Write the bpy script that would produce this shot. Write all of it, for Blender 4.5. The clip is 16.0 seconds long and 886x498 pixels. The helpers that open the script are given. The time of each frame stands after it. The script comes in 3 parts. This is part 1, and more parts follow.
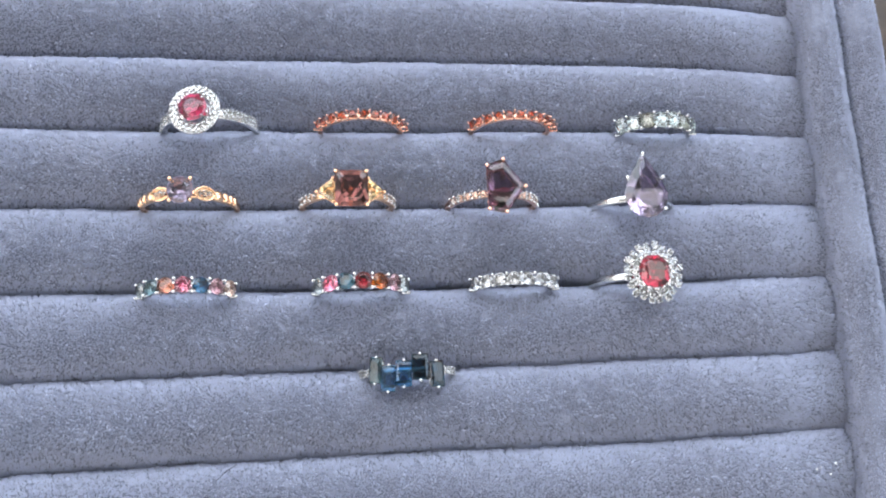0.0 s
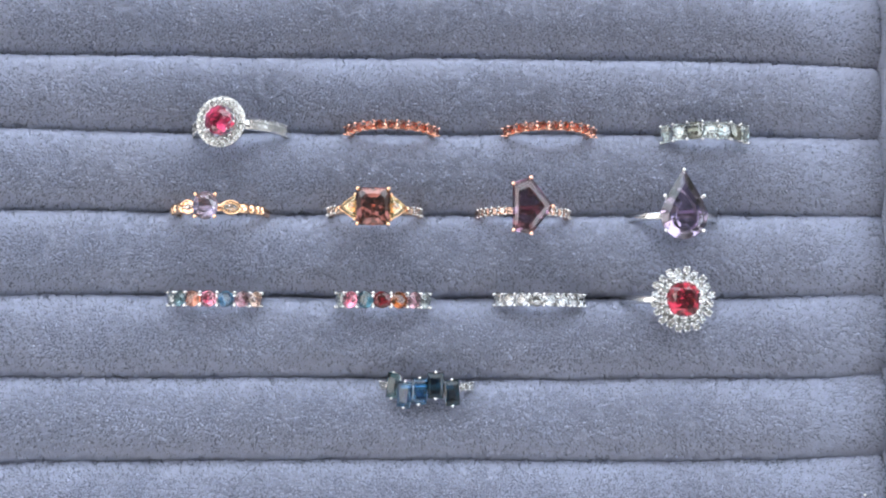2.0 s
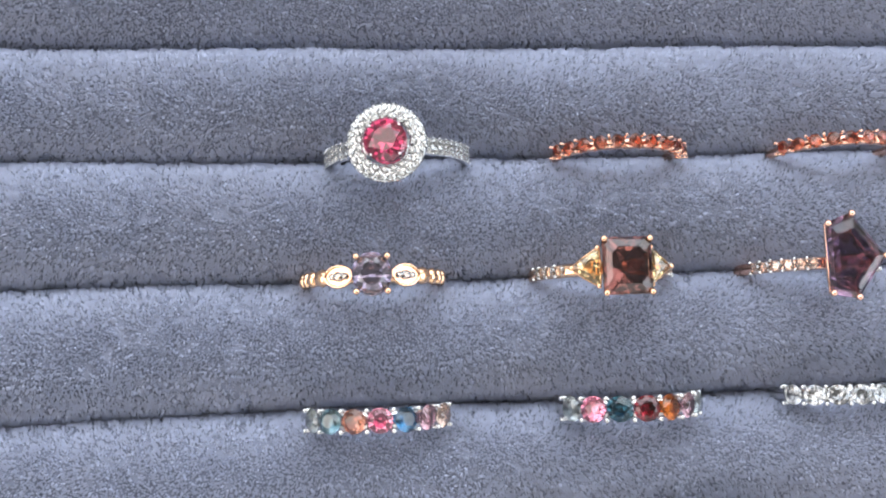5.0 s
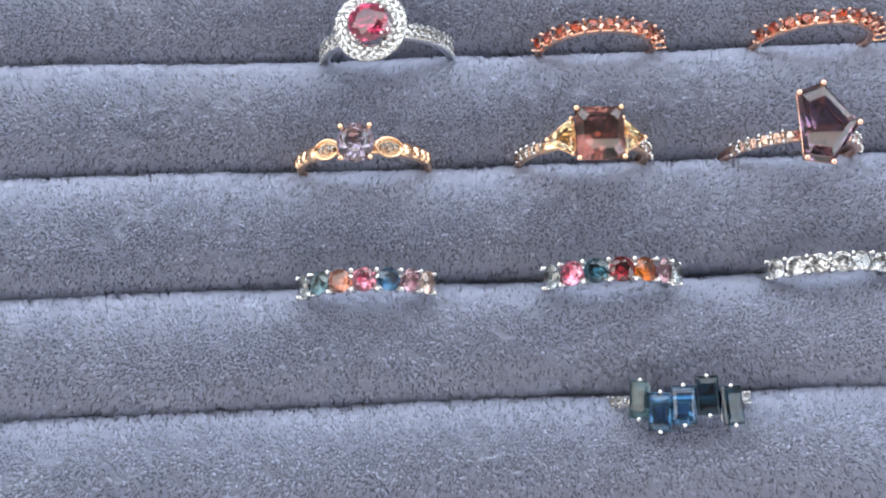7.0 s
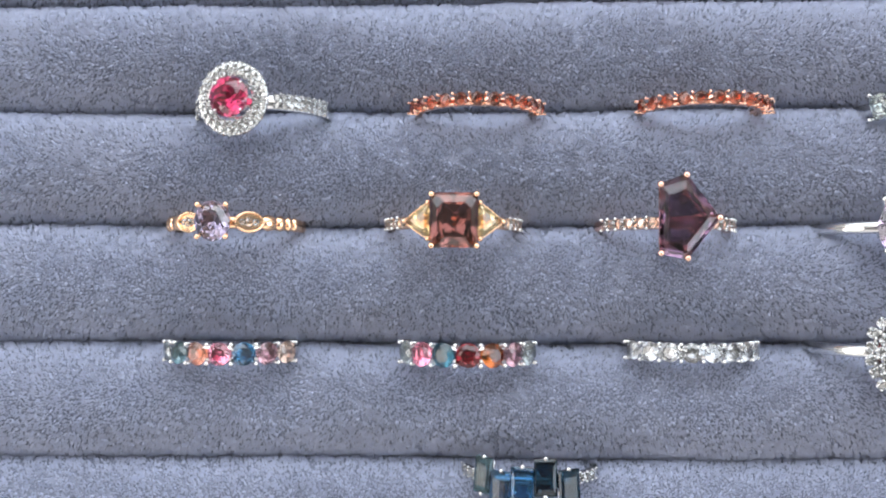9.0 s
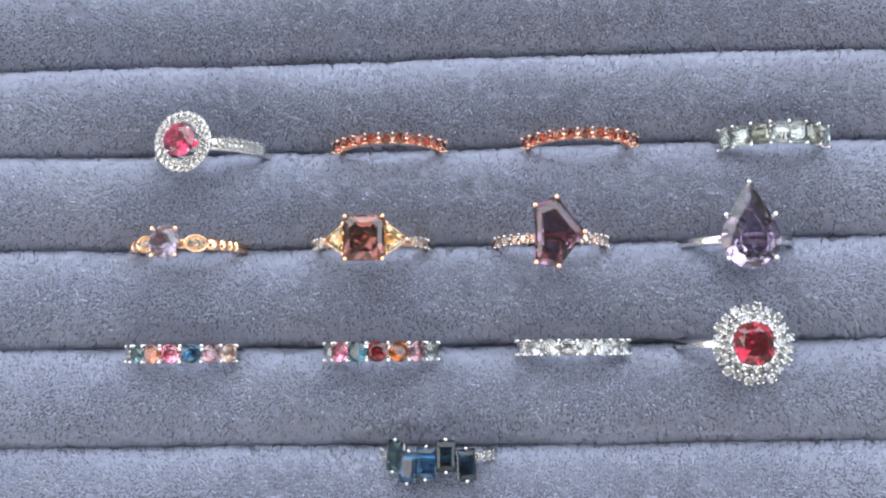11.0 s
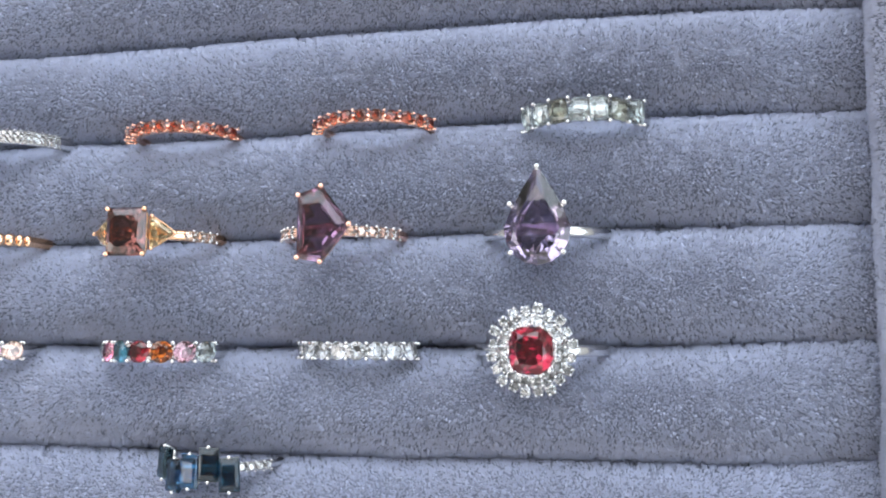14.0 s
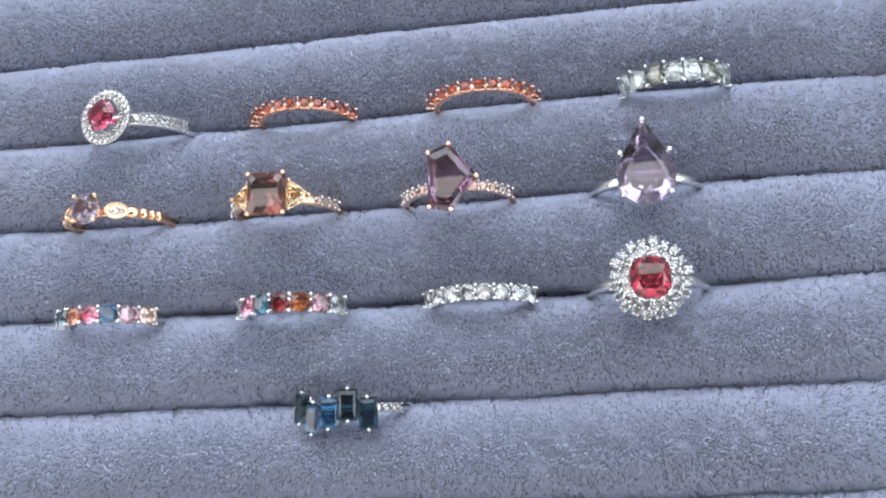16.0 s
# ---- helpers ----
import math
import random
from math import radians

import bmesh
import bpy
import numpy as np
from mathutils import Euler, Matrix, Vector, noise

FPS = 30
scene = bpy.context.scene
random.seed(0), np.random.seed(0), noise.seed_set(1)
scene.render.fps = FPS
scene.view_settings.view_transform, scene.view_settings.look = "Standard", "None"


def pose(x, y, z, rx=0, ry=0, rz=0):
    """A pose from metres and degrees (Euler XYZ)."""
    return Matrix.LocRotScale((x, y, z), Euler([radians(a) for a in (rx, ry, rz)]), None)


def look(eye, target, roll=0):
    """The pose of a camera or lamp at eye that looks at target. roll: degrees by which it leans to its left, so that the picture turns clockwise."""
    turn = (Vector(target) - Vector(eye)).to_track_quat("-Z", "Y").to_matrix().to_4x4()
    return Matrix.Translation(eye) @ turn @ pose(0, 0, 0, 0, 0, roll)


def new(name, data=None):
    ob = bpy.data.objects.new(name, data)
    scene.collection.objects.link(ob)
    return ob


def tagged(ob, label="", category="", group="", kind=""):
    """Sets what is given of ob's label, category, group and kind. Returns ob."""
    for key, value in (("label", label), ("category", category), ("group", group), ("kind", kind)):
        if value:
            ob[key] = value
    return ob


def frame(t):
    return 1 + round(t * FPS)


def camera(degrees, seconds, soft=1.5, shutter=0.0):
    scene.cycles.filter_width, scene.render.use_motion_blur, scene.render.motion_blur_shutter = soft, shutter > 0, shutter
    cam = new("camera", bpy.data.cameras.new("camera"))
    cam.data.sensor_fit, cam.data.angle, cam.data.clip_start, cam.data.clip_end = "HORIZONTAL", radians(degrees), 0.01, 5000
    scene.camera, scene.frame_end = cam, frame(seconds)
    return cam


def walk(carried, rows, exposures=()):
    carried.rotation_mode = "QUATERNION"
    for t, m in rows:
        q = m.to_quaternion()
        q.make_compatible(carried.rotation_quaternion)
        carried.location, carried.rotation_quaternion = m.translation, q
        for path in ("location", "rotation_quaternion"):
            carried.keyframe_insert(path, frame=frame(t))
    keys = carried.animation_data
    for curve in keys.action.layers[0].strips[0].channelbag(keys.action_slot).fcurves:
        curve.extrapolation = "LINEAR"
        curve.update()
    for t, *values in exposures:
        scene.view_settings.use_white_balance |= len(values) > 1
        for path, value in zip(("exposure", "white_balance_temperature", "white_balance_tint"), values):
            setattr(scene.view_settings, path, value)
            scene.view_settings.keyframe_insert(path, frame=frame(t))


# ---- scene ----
cam = camera(54.0, 16.0, 2.0)
# seconds; eye in metres; yaw, pitch and roll against the tray seen as a wall
ROWS = [
    (0.0, 0.00769, 0.00151, 0.18189, -10.070, 13.783, -3.001),
    (0.5, 0.00939, -0.00578, 0.18628, -8.211, 16.015, -3.171),
    (1.0, 0.01415, 0.00567, 0.19207, -6.230, 12.584, -1.690),
    (1.5, 0.02819, 0.03098, 0.19740, -2.737, 5.201, 0.520),
    (2.0, 0.02757, 0.03494, 0.18797, -2.135, 4.510, 0.504),
    (2.5, 0.02753, 0.04534, 0.16240, -0.158, 3.007, 0.791),
    (3.0, 0.00480, 0.05558, 0.14042, -4.468, 3.823, -0.238),
    (3.2, -0.00532, 0.06114, 0.13777, -6.119, 3.743, -0.111),
    (5.3, -0.01912, 0.04505, 0.12178, -6.995, 6.956, -2.216),
    (5.5, -0.01569, 0.04359, 0.12380, -5.308, 7.240, -1.881),
    (6.0, -0.01978, 0.03475, 0.12501, -6.151, 9.162, -1.673),
    (6.5, -0.01215, 0.02393, 0.12349, -3.461, 10.661, -2.186),
    (7.0, -0.00784, 0.02037, 0.12602, -2.355, 10.419, -2.286),
    (7.5, 0.00344, 0.01521, 0.12873, 0.094, 11.643, -2.055),
    (8.0, 0.01179, 0.02401, 0.13079, 0.466, 9.077, -1.752),
    (8.5, 0.01680, 0.04228, 0.13228, 0.185, 3.577, -0.518),
    (9.0, 0.02003, 0.04882, 0.13183, 0.859, 2.236, 0.306),
    (9.5, 0.02515, 0.05223, 0.13408, 0.328, 2.011, 0.874),
    (9.7, 0.02441, 0.05804, 0.13848, -0.471, 0.628, 1.270),
    (11.8, 0.04424, 0.02793, 0.15680, 2.893, 10.397, -1.282),
    (12.0, 0.03994, 0.02720, 0.15762, 2.303, 10.777, -1.176),
    (12.5, 0.02982, 0.02525, 0.16389, -0.151, 10.956, -1.564),
    (13.0, 0.06505, 0.03086, 0.15908, 8.799, 8.914, -0.406),
    (13.5, 0.08134, 0.03260, 0.14493, 10.268, 7.528, 0.414),
    (14.0, 0.09585, 0.04027, 0.13611, 10.842, 6.147, 0.380),
    (14.5, 0.10676, 0.03279, 0.13505, 13.032, 8.556, -0.413),
    (15.0, 0.10624, 0.03420, 0.13495, 12.972, 8.256, -0.639),
    (15.5, 0.09336, 0.03427, 0.13852, 10.549, 8.828, -0.389),
    (16.0, 0.07081, 0.01420, 0.15056, 8.045, 12.502, -1.752),
]
# seconds, stops, kelvin, tint
EXPOSURES = [
    (0.0, 0.10, 6470, 10), (1.0, 0.14, 6460, 10), (1.5, 0.02, 6460, 10), (2.0, 0.02, 6500, 10), (3.0, -0.02, 6620, 10), (5.5, -0.07, 6610, 10),
    (8.0, 0.02, 6610, 10), (9.5, -0.04, 6640, 10), (12.0, 0.06, 6600, 10), (14.0, -0.04, 6460, 10), (15.5, -0.06, 6430, 10), (16.0, 0.02, 6440, 10),
]
walk(cam, [(t, Matrix.Translation((x, y, z)) @ pose(0, 0, 0, -90) @ pose(0, 0, 0, 90 + pitch, 0, yaw) @ pose(0, 0, 0, 0, 0, roll)) for t, x, y, z, yaw, pitch, roll in ROWS], EXPOSURES)

# ---- light ----
world = bpy.data.worlds.new("world")
scene.world = world
world.use_nodes = True
wn = world.node_tree.nodes
sky = wn.new("ShaderNodeTexSky")
sky.sky_type, sky.sun_disc = "NISHITA", False
sky.sun_elevation, sky.sun_rotation = radians(38), radians(0)
wn["Background"].inputs["Strength"].default_value = 0.1
world.node_tree.links.new(sky.outputs["Color"], wn["Background"].inputs["Color"])

WINDOW_X, WINDOW_Z = (-1.15, 1.15), (0.3, 1.8)
WALL_Y = 0.75
# Unseen back opening, added for fill light on the near sides of the rolls.
BACK_X, BACK_Z, BACK_Y = (-1.15, 1.15), (0.45, 1.6), -1.2
ROOF_X, ROOF_Y, ROOF_Z = (-1.15, 1.15), (0.37, 0.65), 1.85


# Unseen side openings, added to let in fill light from both sides.
SIDE_X, SIDE_Y, SIDE_Z = 1.4, (-0.8, 0.45), (0.5, 1.6)


def opening_lamp(name, width, height, energy, eye, target, color):
    """An area lamp set in an opening of the unseen room."""
    lamp = bpy.data.lights.new(name, "AREA")
    lamp.shape, lamp.size, lamp.size_y = "RECTANGLE", width, height
    lamp.energy, lamp.color = energy, color
    new(name, lamp).matrix_world = look(eye, target)


opening_lamp("window_light", 2.3, 1.5, 41.0, (0, WALL_Y + 0.05, 1.05), (0, -1, 1.05), (0.84, 0.92, 1.0))
# Added fill lamp that lifts the near sides of the rolls.
opening_lamp("back_fill_light", 2.3, 1.15, 13.0, (0, BACK_Y - 0.05, 1.02), (0, 1, 1.02), (1.0, 0.93, 0.86))
opening_lamp("skylight_light", 2.3, 0.28, 7.0, (0, 0.51, ROOF_Z + 0.05), (0, 0.5101, 0), (1.0, 0.96, 0.91))
# Added side fill lamps that thin the shadows under the rings.
for way, name, tone in ((-1, "west_fill_light", (1.0, 0.95, 0.9)), (1, "east_fill_light", (0.82, 0.91, 1.0))):
    opening_lamp(name, 1.25, 1.1, 19.0, (way * (SIDE_X + 0.05), -0.175, 1.05), (0, -0.175, 1.05), tone)

# ---- materials ----
MM = 0.001


def material(name, color, rough=0.5, metal=0.0):
    m = bpy.data.materials.new(name)
    m.use_nodes = True
    b = m.node_tree.nodes["Principled BSDF"]
    b.inputs["Base Color"].default_value = (*color, 1)
    b.inputs["Roughness"].default_value = rough
    b.inputs["Metallic"].default_value = metal
    return m, m.node_tree.nodes, m.node_tree.links, b


def noise_node(n, l, scale, detail=3.0, rough=0.55, stretch=None):
    co = n.new("ShaderNodeTexCoord")
    t = n.new("ShaderNodeTexNoise")
    t.inputs["Scale"].default_value, t.inputs["Detail"].default_value, t.inputs["Roughness"].default_value = scale, detail, rough
    if stretch:
        mp = n.new("ShaderNodeMapping")
        mp.inputs["Scale"].default_value = stretch
        l.new(co.outputs["Object"], mp.inputs["Vector"])
        l.new(mp.outputs["Vector"], t.inputs["Vector"])
    else:
        l.new(co.outputs["Object"], t.inputs["Vector"])
    return t


def ramp(n, l, source, stops):
    r = n.new("ShaderNodeValToRGB")
    while len(r.color_ramp.elements) < len(stops):
        r.color_ramp.elements.new(0.5)
    for e, (p, c) in zip(r.color_ramp.elements, stops):
        e.position, e.color = p, (*c, 1)
    l.new(source, r.inputs["Fac"])
    return r


def bump(n, l, source, b, strength, distance):
    k = n.new("ShaderNodeBump")
    k.inputs["Strength"].default_value, k.inputs["Distance"].default_value = strength, distance
    l.new(source, k.inputs["Height"])
    l.new(k.outputs["Normal"], b.inputs["Normal"])


def velvet_material(name, dark, light, per_island):
    m, n, l, b = material(name, light, 0.85)
    big = noise_node(n, l, 60, 3)
    fine = noise_node(n, l, 1300, 3)
    mix = n.new("ShaderNodeMath")
    mix.operation = "MULTIPLY_ADD"
    l.new(big.outputs["Fac"], mix.inputs[0])
    mix.inputs[1].default_value = 0.45
    if per_island:
        geo = n.new("ShaderNodeNewGeometry")
        sc = n.new("ShaderNodeMath")
        sc.operation = "MULTIPLY"
        sc.inputs[1].default_value = 0.4
        l.new(geo.outputs["Random Per Island"], sc.inputs[0])
        l.new(sc.outputs[0], mix.inputs[2])
    else:
        sc = n.new("ShaderNodeMath")
        sc.operation = "MULTIPLY"
        sc.inputs[1].default_value = 0.4
        l.new(fine.outputs["Fac"], sc.inputs[0])
        l.new(sc.outputs[0], mix.inputs[2])
        bump(n, l, fine.outputs["Fac"], b, 0.35, 0.00035)
    r = ramp(n, l, mix.outputs[0], [(0.2, dark), (0.65, light)])
    l.new(r.outputs["Color"], b.inputs["Base Color"])
    b.inputs["Sheen Weight"].default_value = 0.15
    b.inputs["Sheen Roughness"].default_value = 0.4
    b.inputs["Sheen Tint"].default_value = (0.75, 0.83, 1.0, 1)
    b.inputs["Specular IOR Level"].default_value = 0.1
    if per_island:
        nap = n.new("ShaderNodeAttribute")
        nap.attribute_name = "nap"
        tr = n.new("ShaderNodeBsdfTranslucent")
        l.new(nap.outputs["Vector"], b.inputs["Normal"])
        l.new(nap.outputs["Vector"], tr.inputs["Normal"])
        l.new(r.outputs["Color"], tr.inputs["Color"])
        mixed = n.new("ShaderNodeMixShader")
        mixed.inputs["Fac"].default_value = 0.2
        l.new(b.outputs["BSDF"], mixed.inputs[1])
        l.new(tr.outputs["BSDF"], mixed.inputs[2])
        l.new(mixed.outputs["Shader"], n["Material Output"].inputs["Surface"])
    return m


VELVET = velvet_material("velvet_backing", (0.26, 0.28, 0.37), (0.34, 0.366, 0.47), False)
# Ground under the pile, coloured dark to stand for shade between tufts.
SHADED_GROUND = velvet_material("velvet_ground_shaded", (0.155, 0.167, 0.22), (0.22, 0.236, 0.305), False)
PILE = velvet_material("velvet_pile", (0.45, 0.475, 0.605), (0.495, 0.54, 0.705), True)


def metal_material(name, color, rough):
    m, n, l, b = material(name, color, rough, 1.0)
    t = noise_node(n, l, 1800, 3)
    r = ramp(n, l, t.outputs["Fac"], [(0.3, (rough * 0.6,) * 3), (0.75, (rough * 1.6,) * 3)])
    l.new(r.outputs["Color"], b.inputs["Roughness"])
    bump(n, l, t.outputs["Fac"], b, 0.12, 0.0001)
    return m


SILVER = metal_material("white_gold", (0.70, 0.697, 0.692), 0.17)
ROSE = metal_material("rose_gold", (0.93, 0.58, 0.43), 0.14)
GOLD = metal_material("yellow_gold", (0.95, 0.61, 0.38), 0.13)


def gem_material(name, color, ior=1.62, body=0.0):
    m, n, l, b = material(name, color, 0.01)
    b.inputs["Transmission Weight"].default_value = 1.0 - body
    b.inputs["IOR"].default_value = ior
    t = noise_node(n, l, 500, 2)
    c2 = tuple(v * 0.82 for v in color)
    r = ramp(n, l, t.outputs["Fac"], [(0.35, c2), (0.65, color)])
    l.new(r.outputs["Color"], b.inputs["Base Color"])
    return m


DIAMOND = gem_material("clear_stone", (0.6, 0.61, 0.62), 2.1, 0.06)
PAVE_STONE = gem_material("small_clear_stone", (0.8, 0.8, 0.79), 2.1, 0.1)
GREY_STONE = gem_material("grey_white_stone", (0.44, 0.45, 0.47), 1.95, 0.0)
RED = gem_material("red_spinel", (0.33, 0.016, 0.04), 1.66, 0.0)
PINK_RED = gem_material("pink_red_spinel", (0.54, 0.04, 0.12), 1.72, 0.01)
ORANGE = gem_material("orange_sapphire", (0.3, 0.066, 0.033), 1.62, 0.01)
PALE_GREEN = gem_material("pale_green_sapphire", (0.62, 0.7, 0.7), 1.85, 0.02)
OLIVE_GREY = gem_material("olive_grey_sapphire", (0.27, 0.28, 0.23), 1.9, 0.0)
LILAC = gem_material("lilac_grey_spinel", (0.27, 0.225, 0.325), 1.85, 0.0)
PEACH_BROWN = gem_material("peach_brown_zircon", (0.165, 0.056, 0.048), 1.66, 0.0)
STRAW = gem_material("straw_sapphire", (0.92, 0.66, 0.34), 1.77, 0.05)
MAUVE = gem_material("mauve_spinel", (0.19, 0.105, 0.18), 1.64, 0.0)
LAVENDER = gem_material("lavender_spinel", (0.38, 0.3, 0.45), 1.66, 0.0)
TEAL = gem_material("teal_sapphire", (0.03, 0.115, 0.17))
GREY_TEAL = gem_material("grey_teal_sapphire", (0.085, 0.16, 0.19), 1.77, 0.0)
BLUE = gem_material("blue_sapphire", (0.04, 0.16, 0.34), 1.55, 0.02)
STEEL_BLUE = gem_material("steel_blue_sapphire", (0.05, 0.14, 0.27), 1.52, 0.0)
DEEP_TEAL = gem_material("deep_teal_sapphire", (0.009, 0.036, 0.066), 1.5, 0.0)
DARK_TEAL = gem_material("dark_grey_teal_sapphire", (0.06, 0.13, 0.16), 1.5, 0.0)
PINK = gem_material("pink_sapphire", (0.78, 0.25, 0.37))
SALMON = gem_material("salmon_sapphire", (0.46, 0.175, 0.115))
AMBER = gem_material("amber_sapphire", (0.36, 0.085, 0.012))
CRIMSON = gem_material("crimson_spinel", (0.24, 0.01, 0.022))
NAVY = gem_material("slate_blue_sapphire", (0.035, 0.125, 0.24), 1.65, 0.0)
DUSTY = gem_material("dusty_mauve_sapphire", (0.4, 0.225, 0.27))
PALE_PEACH = gem_material("pale_peach_sapphire", (0.66, 0.47, 0.39), 1.85, 0.02)
SMOKE = gem_material("smoky_green_sapphire", (0.34, 0.38, 0.39), 1.9, 0.02)


def wood_material():
    m, n, l, b = material("dark_wood", (0.05, 0.03, 0.02), 0.45)
    t = noise_node(n, l, 14, 6, 0.6, (1, 12, 12))
    r = ramp(n, l, t.outputs["Fac"], [(0.3, (0.022, 0.013, 0.009)), (0.7, (0.06, 0.036, 0.024))])
    l.new(r.outputs["Color"], b.inputs["Base Color"])
    bump(n, l, t.outputs["Fac"], b, 0.2, 0.001)
    return m


def plaster_material(name, color):
    m, n, l, b = material(name, color, 0.9)
    t = noise_node(n, l, 5, 6)
    r = ramp(n, l, t.outputs["Fac"], [(0.3, tuple(v * 0.92 for v in color)), (0.7, color)])
    l.new(r.outputs["Color"], b.inputs["Base Color"])
    f = noise_node(n, l, 180, 3)
    bump(n, l, f.outputs["Fac"], b, 0.15, 0.002)
    return m


WOOD = wood_material()
WALL = plaster_material("wall_paint", (0.62, 0.61, 0.59))
# Ceiling added out of view, kept dark so the stones reflect darkness.
CEILING = plaster_material("unseen_ceiling_dark", (0.16, 0.158, 0.155))
FLOOR = wood_material()


# ---- building helpers (all local sizes in millimetres) ----
def part(name, bm, mat, parent=None, label="", smooth=False, scale=MM):
    if scale != 1:
        bmesh.ops.scale(bm, vec=(scale,) * 3, verts=bm.verts)
    me = bpy.data.meshes.new(name)
    bm.to_mesh(me)
    bm.free()
    me.materials.append(mat)
    if smooth:
        me.polygons.foreach_set("use_smooth", [True] * len(me.polygons))
    ob = new(name, me)
    ob.parent = parent
    if label:
        ob["label"] = label
    return ob


def again(name, ob, parent, m):
    """Another piece on the mesh of ob, at the pose m (its place in millimetres)."""
    o = new(name, ob.data)
    o.parent = parent
    o.matrix_basis = Matrix.Translation(m.translation * MM) @ m.to_3x3().to_4x4()
    return o


def set_pose(ob, m):
    ob.matrix_basis = Matrix.Translation(m.translation * MM) @ m.to_3x3().to_4x4()
    return ob


def box_bm(x0, x1, y0, y1, z0, z1, bevel=0.0):
    bm = bmesh.new()
    bmesh.ops.create_cube(bm, size=1)
    for v in bm.verts:
        v.co = ((x0 + x1) / 2 + v.co.x * (x1 - x0), (y0 + y1) / 2 + v.co.y * (y1 - y0), (z0 + z1) / 2 + v.co.z * (z1 - z0))
    if bevel:
        bmesh.ops.bevel(bm, geom=bm.edges[:], offset=bevel, segments=2, affect="EDGES")
    return bm


def hull(points):
    bm = bmesh.new()
    for p in points:
        bm.verts.new(p)
    out = bmesh.ops.convex_hull(bm, input=bm.verts[:])
    inner = [v for v in out["geom_interior"] if isinstance(v, bmesh.types.BMVert)]
    if inner:
        bmesh.ops.delete(bm, geom=inner, context="VERTS")
    bmesh.ops.dissolve_limit(bm, angle_limit=radians(1), verts=bm.verts[:], edges=bm.edges[:])
    bmesh.ops.recalc_face_normals(bm, faces=bm.faces[:])
    return bm


def circle(r, n, turn=0.0, ry=None):
    return [(r * math.cos(2 * math.pi * (k + turn) / n), (ry or r) * math.sin(2 * math.pi * (k + turn) / n)) for k in range(n)]


def at_height(outline, s, z, cx=0.0, cy=0.0):
    return [(cx + (x - cx) * s, cy + (y - cy) * s, z) for x, y in outline]


def brilliant(rx, ry, n=8, crown=0.32, pavilion=0.88):
    """A round or oval brilliant cut, its girdle at z = 0."""
    r = min(rx, ry)
    pts = at_height(circle(rx, n, 0, ry), 0.56, crown * r)
    pts += at_height(circle(rx, n, 0.5, ry), 0.80, crown * r * 0.62)
    pts += at_height(circle(rx, 2 * n, 0, ry), 1.0, 0.03 * r) + at_height(circle(rx, 2 * n, 0, ry), 1.0, -0.03 * r)
    pts += at_height(circle(rx, n, 0.5, ry), 0.42, -pavilion * r * 0.62) + [(0, 0, -pavilion * r)]
    return hull(pts)


def small_stone(r):
    pts = at_height(circle(r, 6), 0.55, 0.34 * r) + at_height(circle(r, 6, 0.5), 0.98, 0.02 * r)
    pts += at_height(circle(r, 6), 1.0, 0.0) + [(0, 0, -0.8 * r)]
    return hull(pts)


def step_cut(outline, crown, pavilion, cx=0.0, cy=0.0, table=0.66, keel=0.12):
    """A step cut on any convex outline: table, two crown steps, girdle, two pavilion steps."""
    pts = at_height(outline, table, crown, cx, cy) + at_height(outline, 0.86, crown * 0.66, cx, cy)
    pts += at_height(outline, 1.0, 0.1, cx, cy) + at_height(outline, 1.0, -0.1, cx, cy)
    pts += at_height(outline, 0.78, -pavilion * 0.46, cx, cy) + at_height(outline, 0.46, -pavilion * 0.82, cx, cy)
    pts += at_height(outline, keel, -pavilion, cx, cy)
    return hull(pts)


def radiant(w, d, corner, crown, pavilion):
    """A cut-cornered rectangle: a long eight-sided table, kite facets beside it and a pointed, keeled underside."""
    outline = clipped(w, d, corner)
    pts = at_height(clipped(w * 0.70, d * 0.64, w * 0.26), 1.0, crown) + at_height(clipped(w, d, corner * 1.6), 0.9, crown * 0.5)
    pts += at_height(outline, 1.0, 0.12) + at_height(outline, 1.0, -0.12)
    for sx in (-1, 1):
        pts += [(sx * w * 0.66, 0, -pavilion * 0.5), (sx * w * 0.30, sx * d * 0.1, -pavilion * 0.84)]
        pts += [(sx * w * 0.5, sy * d * 0.62, -pavilion * 0.48) for sy in (-1, 1)]
    for sy in (-1, 1):
        pts += [(0, sy * d * 0.74, -pavilion * 0.44), (0, sy * d * 0.3, -pavilion)]
    return hull(pts)


def clipped(w, d, c):
    """A rectangle with cut corners."""
    return [(w - c, d), (w, d - c), (w, -d + c), (w - c, -d), (-w + c, -d), (-w, -d + c), (-w, d - c), (-w + c, d)]


def cushion(w, d, n=16, p=0.62):
    out = []
    for k in range(n):
        a = 2 * math.pi * (k + 0.5) / n
        c, s = math.cos(a), math.sin(a)
        out.append((w * math.copysign(abs(c) ** p, c), d * math.copysign(abs(s) ** p, s)))
    return out


def faceted(outline, crown, pavilion, cx=0.0, cy=0.0, table=0.58):
    """A brilliant-style cut on any convex outline."""
    k = len(outline)
    mid = [((outline[i][0] + outline[(i + 1) % k][0]) / 2, (outline[i][1] + outline[(i + 1) % k][1]) / 2) for i in range(k)]
    pts = at_height(outline[::2], table, crown, cx, cy) + at_height(outline[1::2], 0.82, crown * 0.6, cx, cy)
    pts += at_height(outline, 1.0, 0.08, cx, cy) + at_height(outline, 1.0, -0.08, cx, cy)
    pts += at_height(mid[::2], 0.62, -pavilion * 0.52, cx, cy) + at_height(outline[1::2], 0.3, -pavilion * 0.86, cx, cy)
    pts += [(cx, cy, -pavilion)]
    return hull(pts)


